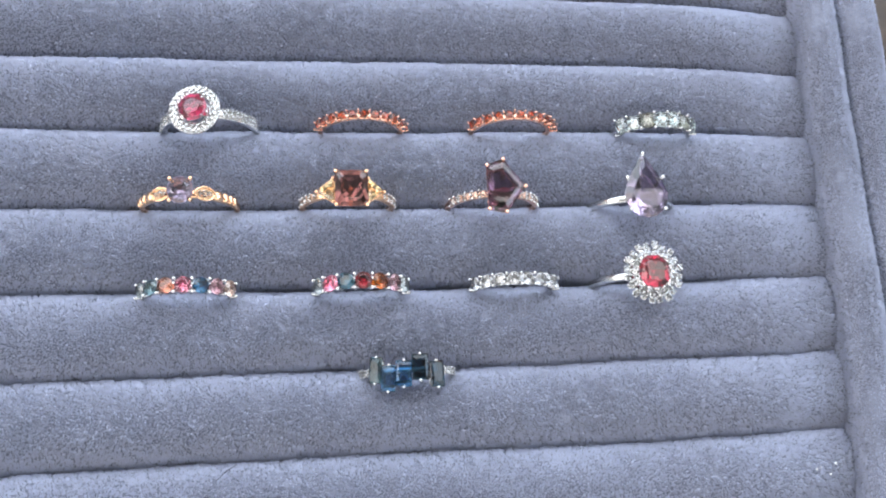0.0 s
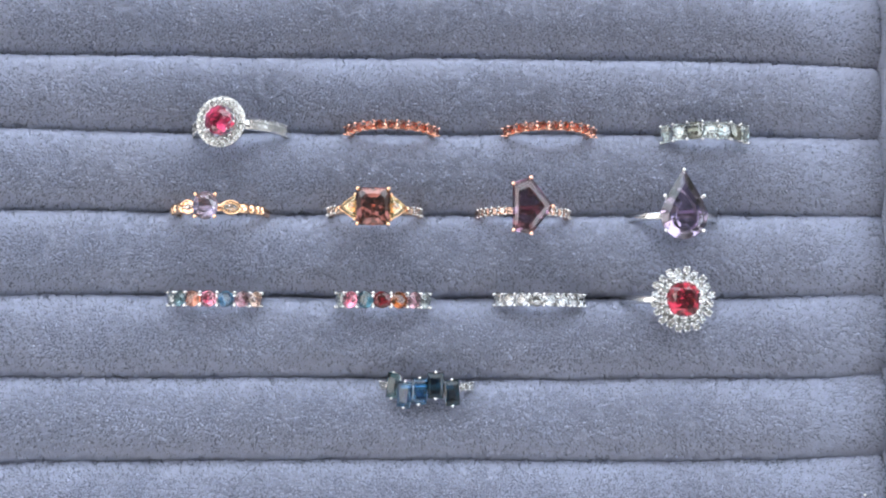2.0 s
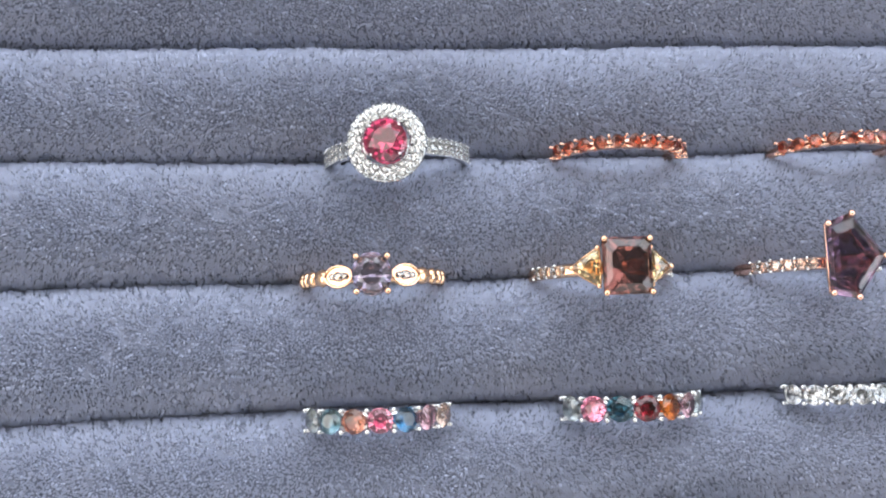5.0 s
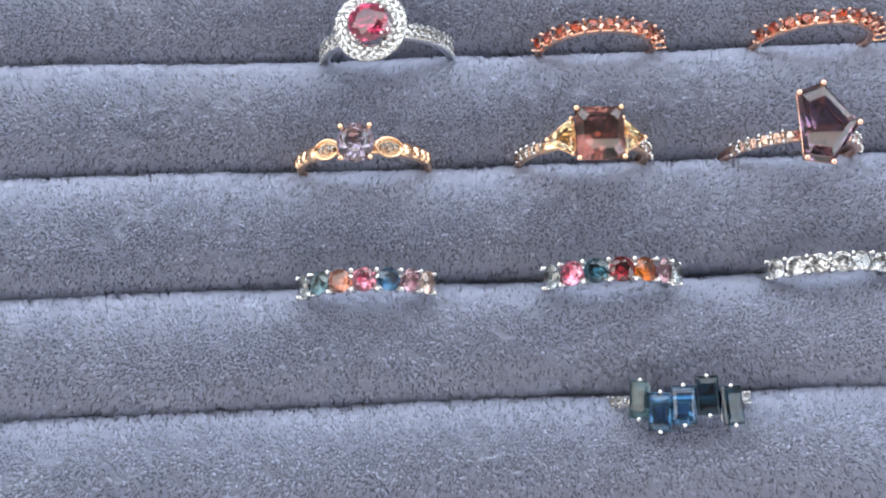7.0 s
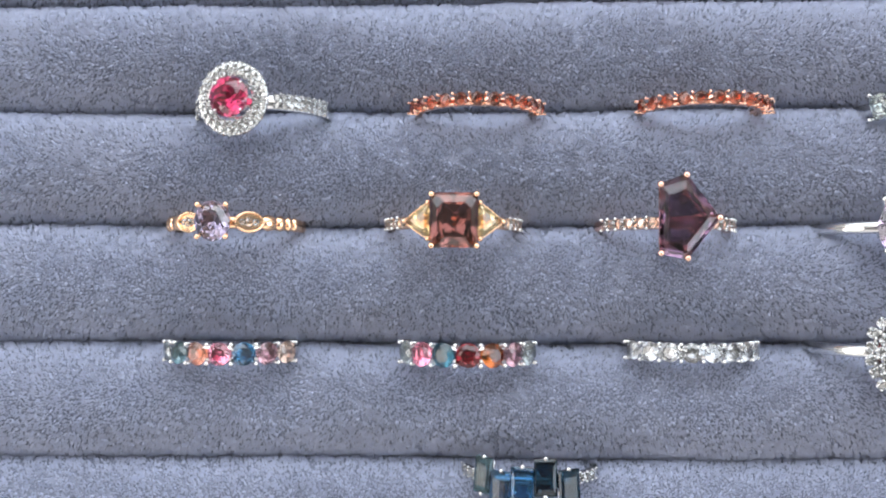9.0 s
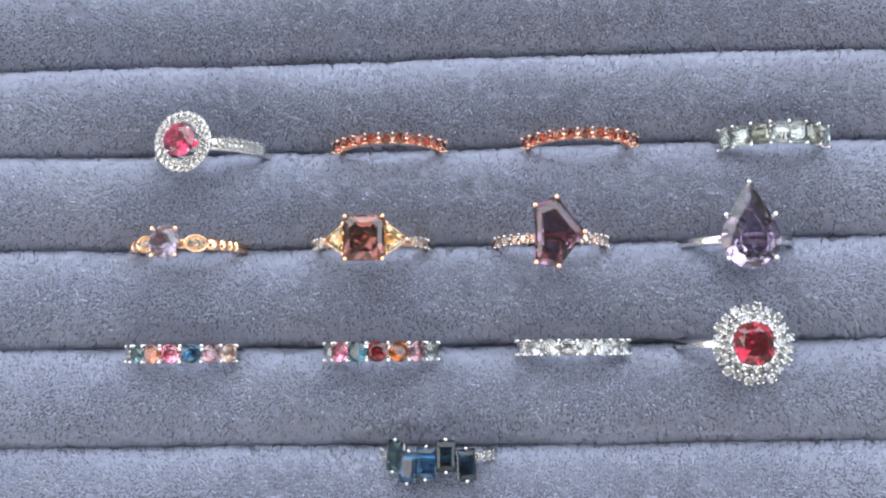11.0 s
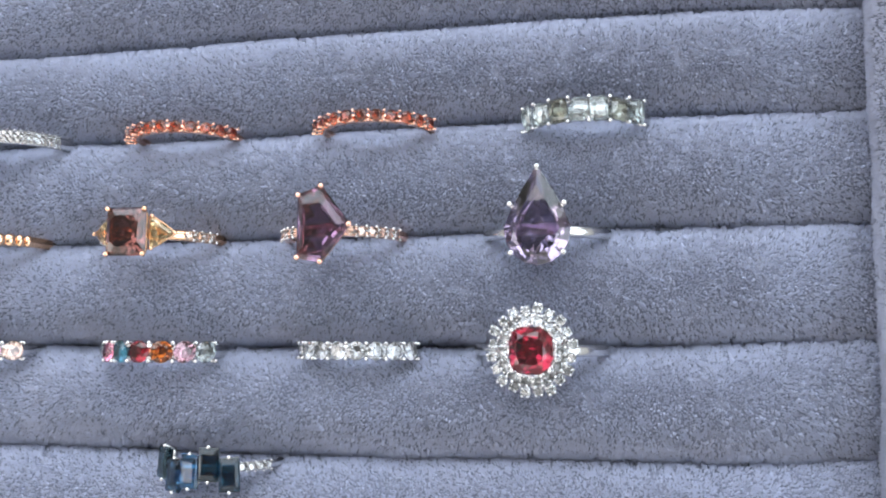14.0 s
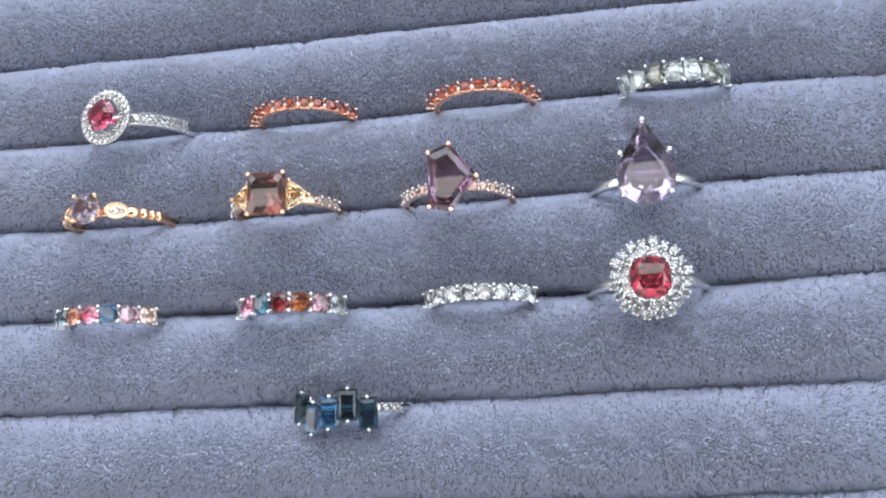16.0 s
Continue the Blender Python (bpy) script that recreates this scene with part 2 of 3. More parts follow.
def sweep(path, section, closed=True):
    """A tube: at each (point, right, up) of the path the closed section of (across, out)."""
    bm = bmesh.new()
    rows = [[bm.verts.new(Vector(p) + Vector(a) * u + Vector(b) * v) for u, v in sec] for (p, a, b), sec in zip(path, section)]
    count, k = len(rows), len(rows[0])
    for i in range(count if closed else count - 1):
        r0, r1 = rows[i], rows[(i + 1) % count]
        for j in range(k):
            bm.faces.new((r0[j], r0[(j + 1) % k], r1[(j + 1) % k], r1[j]))
    if not closed:
        bm.faces.new(rows[0])
        bm.faces.new(rows[-1][::-1])
    bmesh.ops.recalc_face_normals(bm, faces=bm.faces[:])
    return bm


def rounded_section(w, t, n=12, p=0.7):
    return [(w / 2 * math.copysign(abs(math.cos(a)) ** p, math.cos(a)), t / 2 * math.copysign(abs(math.sin(a)) ** p, math.sin(a)))
            for a in (2 * math.pi * k / n for k in range(n))]


def shank_bm(radius, width, thick, zc, narrow=None, n=88):
    """A full ring band standing in the xz plane round (0, 0, zc); width(a) may narrow with the angle from its top."""
    path, section = [], []
    for k in range(n):
        a = 2 * math.pi * k / n
        out = (math.sin(a), 0, math.cos(a))
        r = radius - thick / 2
        path.append(((r * out[0], 0, zc + r * out[2]), (0, 1, 0), out))
        off = min(a, 2 * math.pi - a)
        f = narrow(math.degrees(off)) if narrow else 1.0
        section.append(rounded_section(width * f, thick * (0.5 + 0.5 * f), 10))
    return sweep(path, section)


def torus_bm(r, t, n=40, k=8, ry=None, z=0.0):
    path = []
    for i in range(n):
        a = 2 * math.pi * i / n
        path.append(((r * math.cos(a), (ry or r) * math.sin(a), z), (math.cos(a), math.sin(a), 0), (0, 0, 1)))
    return sweep(path, [rounded_section(t, t, k, 1.0)] * n)


def outline_rail(outline, t, z, grow=1.0, cx=0.0, cy=0.0):
    """A thin rail round an outline."""
    pts = [((x - cx) * grow + cx, (y - cy) * grow + cy) for x, y in outline]
    path = []
    for i, (x, y) in enumerate(pts):
        d = Vector((x - cx, y - cy, 0)).normalized()
        path.append(((x, y, z), d, (0, 0, 1)))
    return sweep(path, [rounded_section(t, t * 1.3, 8, 0.8)] * len(pts))


def post(p, q, r0, r1, bead):
    """A claw: a tapered wire from p to q with a round bead at its tip."""
    p, q = Vector(p), Vector(q)
    d = (q - p).normalized()
    side = d.orthogonal().normalized()
    up = d.cross(side)
    steps = [(0.0, r0), (0.5, (r0 + r1) / 2), (1.0, r1)]
    bm = sweep([(p + (q - p) * f, side, up) for f, _ in steps],
               [[(r * math.cos(a), r * math.sin(a)) for a in (2 * math.pi * k / 7 for k in range(7))] for _, r in steps], closed=False)
    bmesh.ops.create_icosphere(bm, subdivisions=2, radius=bead, matrix=Matrix.Translation(q) @ Matrix.Diagonal((1, 1, 0.8, 1)))
    return bm


def bead_bm(r):
    bm = bmesh.new()
    bmesh.ops.create_icosphere(bm, subdivisions=2, radius=r)
    return bm


SEAMS = [-32.5, -14.5, 3.6, 21.4, 39.3, 57.8, 76.1, 93.3, 111.0, 129.5, 147.5]
RING_SPOTS = []


def ring_base(name, x, y, zc, lean, label):
    """The empty of a ring whose band stands in the slot at (x, y), turned by lean degrees in its own plane."""
    RING_SPOTS.append((x, y))
    base = new(name)
    base.empty_display_size = 0.005
    m = Matrix.Translation((x * MM, y * MM, zc * MM)) @ pose(0, 0, 0, 0, lean, 0) @ Matrix.Translation((0, 0, -zc * MM))
    base.matrix_basis = m
    return tagged(base, label, "ring", "rings in the tray")


def on_arc(radius, zc, degrees_off, y=0.0):
    """The pose of a thing that sits on the band, facing outwards."""
    a = radians(degrees_off)
    return Matrix.Translation((radius * math.sin(a), y, zc + radius * math.cos(a))) @ Matrix.Rotation(a, 4, "Y")


ZC = -3.0


def pave(base, radius, zc, angles, rows, r, stone_mat, metal, bead=0.2, label="small clear round stone"):
    """Rows of small stones on the band with beads between them."""
    stone = ball = None
    for i, a in enumerate(angles):
        for y in rows:
            m = on_arc(radius, zc, a, y)
            if stone is None:
                stone = set_pose(part("side_stone", small_stone(r), stone_mat, base, label), m)
            else:
                again("side_stone", stone, base, m)
        step = angles[1] - angles[0] if len(angles) > 1 else 8
        ys = [rows[0] - r * 0.95] + [(p + q) / 2 for p, q in zip(rows, rows[1:])] + [rows[-1] + r * 0.95]
        for y in ys:
            m = on_arc(radius + 0.12, zc, a + step / 2, y)
            if ball is None:
                ball = set_pose(part("bead", bead_bm(bead), metal, base, "", True), m)
            else:
                again("bead", ball, base, m)


def claws(base, tips, foot, metal, bead=0.42, r0=0.35, r1=0.3, label=""):
    for x, y, z in tips:
        fx, fy, fz = x * foot[0], y * foot[1], foot[2]
        part("prong", post((fx, fy, fz), (x, y, z), r0, r1, bead), metal, base, label, True)


# ---- an unseen room added to shape the light, and the table ----
def structure(name, bm, mat, label):
    return tagged(part(name, bm, mat, None, "", False, 1), label, name.split("_")[0], kind="structure")


FLOOR_Z, TOP_Z = -0.78, 1.85
ROOM = (-SIDE_X, SIDE_X, BACK_Y)
structure("floor", box_bm(ROOM[0] - 0.1, ROOM[1] + 0.1, ROOM[2] - 0.2, WALL_Y + 0.2, FLOOR_Z - 0.1, FLOOR_Z), FLOOR, "unseen dark wooden floor of the added room")


def joined_boxes(name, boxes, mat, label):
    bm = bmesh.new()
    for bx in boxes:
        piece = box_bm(*bx)
        me = bpy.data.meshes.new("piece")
        piece.to_mesh(me)
        piece.free()
        bm.from_mesh(me)
        bpy.data.meshes.remove(me)
    return structure(name, bm, mat, label)


def window_wall(name, y0, y1, across, up, label):
    x0, x1 = ROOM[0] - 0.1, ROOM[1] + 0.1
    return joined_boxes(name, [(x0, across[0], y0, y1, FLOOR_Z, TOP_Z), (across[1], x1, y0, y1, FLOOR_Z, TOP_Z),
                               (*across, y0, y1, FLOOR_Z, up[0]), (*across, y0, y1, up[1], TOP_Z)], WALL, label)


def roof_with_skylight():
    x0, x1, y0, y1 = ROOM[0] - 0.1, ROOM[1] + 0.1, ROOM[2] - 0.2, WALL_Y + 0.2
    joined_boxes("ceiling", [(x0, ROOF_X[0], y0, y1, TOP_Z, TOP_Z + 0.1), (ROOF_X[1], x1, y0, y1, TOP_Z, TOP_Z + 0.1),
                             (*ROOF_X, y0, ROOF_Y[0], TOP_Z, TOP_Z + 0.1), (*ROOF_X, ROOF_Y[1], y1, TOP_Z, TOP_Z + 0.1)],
                 CEILING, "unseen dark grey ceiling with a skylight opening, to darken stone reflections")


def side_wall(name, x0, x1):
    y0, y1 = ROOM[2], WALL_Y
    joined_boxes(name, [(x0, x1, y0, SIDE_Y[0], FLOOR_Z, TOP_Z), (x0, x1, SIDE_Y[1], y1, FLOOR_Z, TOP_Z),
                        (x0, x1, *SIDE_Y, FLOOR_Z, SIDE_Z[0]), (x0, x1, *SIDE_Y, SIDE_Z[1], TOP_Z)], WALL, "unseen plain painted side wall with an added window opening")


roof_with_skylight()
side_wall("wall_west", -SIDE_X - 0.1, -SIDE_X)
side_wall("wall_east", SIDE_X, SIDE_X + 0.1)
window_wall("wall_north", WALL_Y, WALL_Y + 0.2, WINDOW_X, WINDOW_Z, "unseen plain painted wall with a window opening")
window_wall("wall_south", BACK_Y - 0.2, BACK_Y, BACK_X, BACK_Z, "unseen plain painted back wall with an added window opening")

table = new("table")
table.location = (0.03, 0.0, FLOOR_Z)
tagged(table, "dark brown wooden table under the ring tray", "table")
TABLE_TOP = -0.0205
part("tabletop", box_bm(-0.75, 0.75, -0.5, 0.5, TABLE_TOP - 0.035 - FLOOR_Z, TABLE_TOP - FLOOR_Z, 0.004), WOOD, table, scale=1)
for lx in (-0.68, 0.68):
    for ly in (-0.43, 0.43):
        part("leg", box_bm(lx - 0.03, lx + 0.03, ly - 0.03, ly + 0.03, 0.0, TABLE_TOP - 0.036 - FLOOR_Z, 0.004), WOOD, table, scale=1)


# ---- the rings ----
def halo_ring(x, y):
    lean = -11.0
    b = ring_base("halo_ring", x, y, (ZC - 0.9), lean, "white gold ring, red round stone in a double clear halo")
    part("band", shank_bm(10.6, 2.4, 1.5, (ZC - 0.9)), SILVER, b, "", True)
    h = 8.2
    part("halo_plate", torus_bm(4.35, 2.3, 48, 8, z=0), SILVER, b, "", True).matrix_basis = Matrix.Translation((0, 0, h * MM)) @ Matrix.Diagonal((1, 1, 0.2, 1))
    part("gallery", torus_bm(2.6, 0.6, 32, 8, z=h - 1.6), SILVER, b, "", True)
    part("red_stone", brilliant(2.95, 2.95, 8, 0.34), PINK_RED, b, "red round brilliant-cut stone").location = (0, 0, (h + 1.4) * MM)
    stone = None
    for count, r, z in ((19, 3.72, 0.5), (25, 4.9, 0.32)):
        for k in range(count):
            a = 2 * math.pi * (k + 0.3 * (r > 4)) / count
            m = Matrix.Translation((r * math.cos(a), r * math.sin(a), h + z)) @ Matrix.Rotation(a, 4, "Z") @ Matrix.Rotation(0.25 if r > 4 else 0.0, 4, "Y")
            if stone is None:
                stone = set_pose(part("halo_stone", small_stone(0.58), PAVE_STONE, b, "small clear round stone"), m)
            else:
                again("halo_stone", stone, b, m)
    ball = None
    for count, r, z in ((19, 4.28, 0.62), (25, 5.34, 0.15)):
        for k in range(count):
            a = 2 * math.pi * (k + 0.5) / count
            m = Matrix.Translation((r * math.cos(a), r * math.sin(a), h + z))
            if ball is None:
                ball = set_pose(part("bead", bead_bm(0.15), SILVER, b, "", True), m)
            else:
                again("bead", ball, b, m)
    claws(b, [(2.75 * math.cos(a), 2.75 * math.sin(a), h + 1.65) for a in (0.8, 2.36, 3.93, 5.5)], (0.8, 0.8, h - 1.5), SILVER, 0.24, 0.22, 0.2)
    for side in (-1, 1):
        pave(b, 10.6, (ZC - 0.9), [side * (31 + 6.0 * k) for k in range(9)], (-0.58, 0.58), 0.6, PAVE_STONE, SILVER, 0.15)


def row_band(name, x, y, metal, stones, dia, label, spread, lean=0.0, zc=ZC, radius=11.0, bead=0.27, width=None):
    """A band set with a row of stones over its top half, two beads in each gap."""
    b = ring_base(name, x, y, zc, lean, label)
    rb = radius - 1.3
    part("band", shank_bm(rb, width or dia * 0.82, 1.3, zc, lambda d: 1.0 if d < spread + 8 else 0.86), metal, b, "", True)
    n = len(stones)
    step = 2 * spread / (n - 1)
    made = {}
    ball = None
    for k, mat in enumerate(stones):
        m = on_arc(radius - 0.25, zc, -spread + step * k) @ pose(0, 0, 0, (5, -6, 2, -3, 7)[k % 5], (-4, 6, -7)[k % 3], 17 * k)
        if mat.name not in made:
            made[mat.name] = set_pose(part("stone", brilliant(dia * 0.53, dia * 0.53, 8, 0.34, 0.8), mat, b, mat.name.replace("_", " ") + ", round cut"), m)
        else:
            again("stone", made[mat.name], b, m)
    for k in range(n + 1):
        a = -spread + step * (k - 0.5)
        for s in (-1, 1):
            m = on_arc(radius + 0.02, zc, a, s * dia * 0.43)
            if ball is None:
                ball = set_pose(part("prong", post((0, 0, -1.7), (0, 0, 0), bead * 0.95, bead * 0.8, bead), metal, b, "", True), m)
            else:
                again("prong", ball, b, m)
    return b


def square_band(x, y):
    """White band with a row of square pale green stones held by tall claws."""
    zc = -5.4
    b = ring_base("square_stone_band", x, y, zc, -5.0, "white gold band with a row of pale green square-cut stones")
    part("band", shank_bm(10.3, 2.2, 1.2, zc), SILVER, b, "", True)
    n, spread = 7, 49.0
    step = 2 * spread / (n - 1)
    stone = claw = None
    for k in range(n):
        a = -spread + step * k
        m = on_arc(11.1, zc, a) @ pose(0, 0, 0, (9, -10, 6, -4)[k % 4], (-9, 8, 3)[k % 3], (11, -8, 5, -12)[k % 4])
        if k in (2, 5):
            set_pose(part("stone", faceted(cushion(1.52, 1.9, 16, 0.42), 0.8, 1.7, table=0.55), OLIVE_GREY, b, "olive grey square-cut stone"), m)
        elif stone is None:
            stone = set_pose(part("stone", faceted(cushion(1.52, 1.9, 16, 0.42), 0.8, 1.7, table=0.55), PALE_GREEN, b, "pale green square-cut stone"), m)
        else:
            again("stone", stone, b, m)
    for k in range(n + 1):
        a = -spread + step * (k - 0.5)
        for s in (-1, 1):
            m = on_arc(11.4, zc, a, s * 1.9) @ Matrix.Rotation(-s * 0.25, 4, "X")
            if claw is None:
                claw = set_pose(part("prong", post((0, 0, -2.0), (0, 0, 0), 0.28, 0.26, 0.34), SILVER, b, "", True), m)
            else:
                again("prong", claw, b, m)
    for s in (-1, 1):
        path = []
        for i in range(25):
            t = radians(-58 + 116 * i / 24)
            path.append(((10.5 * math.sin(t), s * 1.25, zc + 10.5 * math.cos(t)), (0, 1, 0), (math.sin(t), 0, math.cos(t))))
        part("gallery_rail", sweep(path, [rounded_section(0.5, 0.5, 6, 1)] * 25, closed=False), SILVER, b, "", True)


def leaf_ring(x, y):
    b = ring_base("leaf_ring", x, y, (ZC - 0.9), -3.0, "yellow gold ring with a lilac round stone between two leaf bezels")
    part("band", shank_bm(10.4, 1.9, 1.3, (ZC - 0.9)), GOLD, b, "", True)
    h = 8.9
    part("lilac_stone", brilliant(2.65, 2.95, 8, 0.42, 0.92), LILAC, b, "lilac grey round brilliant-cut stone").location = (0, 0, h * MM)
    part("gallery", torus_bm(1.9, 0.6, 28, 8, z=h - 1.2), GOLD, b, "", True)
    claws(b, [(sx * 2.05, sy * 2.3, h + 0.45) for sx in (-1, 1) for sy in (-1, 1)], (0.6, 0.6, h - 2.2), GOLD, 0.44)
    leaf = [(2.1 * math.cos(a), 1.42 * math.copysign(abs(math.sin(a)) ** 1.25, math.sin(a))) for a in (2 * math.pi * k / 24 for k in range(24))]
    ball = None
    for s in (-1, 1):
        m = on_arc(10.6, (ZC - 0.9), s * 24.5)
        bez = set_pose(part("leaf_bezel", step_cut(leaf, 0.15, 0.9, table=0.9, keel=0.7), GOLD, b, "gold leaf-shaped bezel"), m)
        part("rim", outline_rail(leaf, 0.42, 0.24), GOLD, bez, "", True)
        for px, r in ((-0.95, 0.5), (0.0, 0.72), (0.95, 0.5)):
            part("small_stone", small_stone(r), DIAMOND, bez, "tiny clear stone").location = (px * MM, 0, 0.42 * MM)
        for a, long, wide, high in ((40.5, 1.45, 1.12, 0.8), (52, 0.95, 1.08, 0.72), (61, 0.7, 1.02, 0.62), (69, 0.7, 1.0, 0.6)):
            m = on_arc(10.35, (ZC - 0.9), s * a) @ Matrix.Diagonal((long, wide, high, 1))
            if ball is None:
                ball = set_pose(part("bead", bead_bm(1.1), GOLD, b, "", True), m)
            else:
                again("bead", ball, b, m)


def three_stone_ring(x, y):
    b = ring_base("three_stone_ring", x, y, ZC - 1.0, 0.5, "yellow gold ring with a peach-brown rectangular stone and two straw-coloured triangles")
    part("band", shank_bm(10.5, 1.9, 1.4, ZC - 1.0), GOLD, b, "", True)
    h = 9.4
    out = clipped(3.4, 3.85, 0.5)
    part("peach_stone", radiant(3.45, 3.9, 0.5, 1.0, 3.1), PEACH_BROWN, b, "peach-brown step-cut rectangular stone").location = (0, 0, h * MM)
    part("gallery", outline_rail(clipped(2.5, 2.9, 0.5), 0.55, h - 1.9), GOLD, b, "", True)
    part("upper_rail", outline_rail(out, 0.3, h - 0.9, 0.9), GOLD, b, "", True)
    claws(b, [(sx * 3.2, sy * 3.65, h + 0.45) for sx in (-1, 1) for sy in (-1, 1)], (0.6, 0.55, h - 3.4), GOLD, 0.46, 0.42, 0.34)
    for s in (-1, 1):
        tri = [(-0.1, 2.75), (3.9, 0.0), (-0.1, -2.75)]
        tri = [(q[0], q[1]) for q in tri]
        fine = []
        for i in range(3):
            (ax, ay), (bx, by) = tri[i], tri[(i + 1) % 3]
            cx, cy = 1.1, 0.0
            for f in (0.06, 0.5, 0.94):
                px, py = ax + (bx - ax) * f, ay + (by - ay) * f
                g = 1.05 if f == 0.5 else 1.0
                fine.append((cx + (px - cx) * g, cy + (py - cy) * g))
        m = Matrix.Translation((s * 3.6, 0, h - 1.2)) @ Matrix.Rotation(0.0 if s > 0 else math.pi, 4, "Z") @ Matrix.Rotation(0.38, 4, "Y")
        stone = set_pose(part("triangle_stone", step_cut(fine, 0.6, 2.0, 1.1, 0.0, 0.55), STRAW, b, "straw-coloured triangular stone"), m)
        part("bezel_rail", outline_rail(fine, 0.34, -0.25, 1.04, 1.1, 0.0), GOLD, stone, "", True)
        for tx, ty in ((0.1, 2.6), (3.75, 0.0), (0.1, -2.6)):
            part("prong", post((tx * 0.7, ty * 0.7, -2.0), (tx, ty, 0.2), 0.3, 0.27, 0.4), GOLD, stone, "", True)
        pave(b, 10.6, ZC - 1.0, [s * (47 + 8.6 * k) for k in range(4)], (0.0,), 0.8, PAVE_STONE, SILVER, 0.28)


def kite_ring(x, y):
    b = ring_base("kite_ring", x, y, (ZC - 1.2), 0.0, "rose gold ring with a mauve five-sided stone and a pave band")
    part("band", shank_bm(10.6, 1.8, 1.4, (ZC - 1.2)), ROSE, b, "", True)
    h = 9.4
    out = [(4.9, 0.5), (0.1, 6.7), (-3.7, 5.3), (-3.7, -4.7), (0.2, -5.4)]
    out = [(px, py) for px, py in out]
    cx, cy = -0.6, 0.3
    part("mauve_stone", step_cut(out, 1.0, 2.7, cx, cy, 0.64, 0.12), MAUVE, b, "mauve five-sided step-cut stone").location = (0, 0, h * MM)
    part("upper_rail", outline_rail(out, 0.34, h - 0.7, 0.95, cx, cy), ROSE, b, "", True)
    part("gallery", outline_rail(out, 0.5, h - 2.4, 0.62, cx, cy), ROSE, b, "", True)
    claws(b, [(px * 0.96, py * 0.97, h + 0.4) for px, py in out], (0.5, 0.4, h - 3.4), ROSE, 0.5, 0.38, 0.34)
    for s in (-1, 1):
        pave(b, 10.6, (ZC - 1.2), [s * (21 + 9.2 * k) for k in range(6)], (0.0,), 0.86, PAVE_STONE, SILVER, 0.3)


def pear_outline(w, up, down, n=20):
    """A drop with its point at +y."""
    out = [(0.0, up)]
    for k in range(1, 6):
        f = k / 6
        out.append((w * (f ** 0.92) * (1.0 + 0.10 * math.sin(math.pi * f)), up * (1 - f)))
    for k in range(0, 9):
        a = math.pi * k / 8
        out.append((w * math.cos(a), -down * math.sin(a)))
    for k in range(5, 0, -1):
        f = k / 6
        out.append((-w * (f ** 0.92) * (1.0 + 0.10 * math.sin(math.pi * f)), up * (1 - f)))
    return out


def pear_ring(x, y):
    b = ring_base("pear_ring", x, y, ZC - 3.5, -3.0, "plain white gold ring with a large lavender pear-shaped stone")
    part("band", shank_bm(10.7, 1.9, 1.5, ZC - 3.5), SILVER, b, "", True)
    h = 6.9
    out = pear_outline(5.05, 9.6, 5.6)
    ob = part("pear_stone", faceted(out, 1.3, 2.8, 0.0, -0.6, 0.68), LAVENDER, b, "lavender pear-cut stone")
    ob.location = (0, 0, h * MM)
    part("gallery", outline_rail(out, 0.55, h - 2.6, 0.55, 0.0, -0.5), SILVER, b, "", True)
    claws(b, [(0, 9.35, h + 0.4), (-4.1, 3.7, h + 0.5), (4.1, 3.7, h + 0.5), (-3.95, -3.7, h + 0.5), (3.95, -3.7, h + 0.5)], (0.45, 0.4, h - 4.0), SILVER, 0.5, 0.4, 0.34)


def flower_ring(x, y):
    b = ring_base("flower_ring", x, y, ZC - 1.5, -2.5, "white gold ring, red cushion stone in a clear flower")
    part("band", shank_bm(10.7, 1.9, 1.4, ZC - 1.5), SILVER, b, "", True)
    h = 8.0
    out = cushion(3.25, 3.5)
    part("red_stone", faceted(out, 1.3, 2.7, table=0.62), RED, b, "red cushion-cut stone").location = (0, 0, (h + 0.7) * MM)
    part("gallery", torus_bm(3.0, 0.7, 36, 8, z=h - 2.0), SILVER, b, "", True)
    part("flower_plate", torus_bm(4.9, 1.3, 48, 8, z=0), SILVER, b, "", True).matrix_basis = Matrix.Translation((0, 0, (h - 0.9) * MM)) @ Matrix.Diagonal((1, 1, 0.5, 1))
    claws(b, [(sx * 2.75, sy * 2.95, h + 1.0) for sx in (-1, 1) for sy in (-1, 1)], (0.7, 0.7, h - 2.0), SILVER, 0.36)
    stone = ball = None
    spots = [(4.25 + 0.1 * (k % 2), 2 * math.pi * k / 14, 1.0, 0.5) for k in range(14)]
    spots += [(5.85 + (0.25, -0.2, 0.1, -0.1)[k % 4], 2 * math.pi * (k + 0.5) / 20, 0.82, (-0.1, -0.4)[k % 2]) for k in range(20)]
    for r, a, rs, z in spots:
        m = Matrix.Translation((r * math.cos(a), r * 1.03 * math.sin(a), h + z)) @ Matrix.Rotation(a, 4, "Z") @ Matrix.Rotation(0.24 + 0.16 * math.sin(a * 7.0), 4, "Y") @ Matrix.Rotation(0.14 * math.sin(a * 11.0), 4, "X") @ Matrix.Diagonal((rs, rs, rs, 1))
        if stone is None:
            stone = set_pose(part("petal_stone", brilliant(1.02, 1.02, 6, 0.36, 0.8), DIAMOND, b, "clear round stone"), m)
        else:
            again("petal_stone", stone, b, m)
        for da in (-0.6, 0.6, 2.4, 3.9):
            q = m @ Matrix.Translation((0.93 * math.cos(da), 0.93 * math.sin(da), 0.16))
            if ball is None:
                ball = set_pose(part("bead", bead_bm(0.27), SILVER, b, "", True), q)
            else:
                again("bead", ball, b, q)


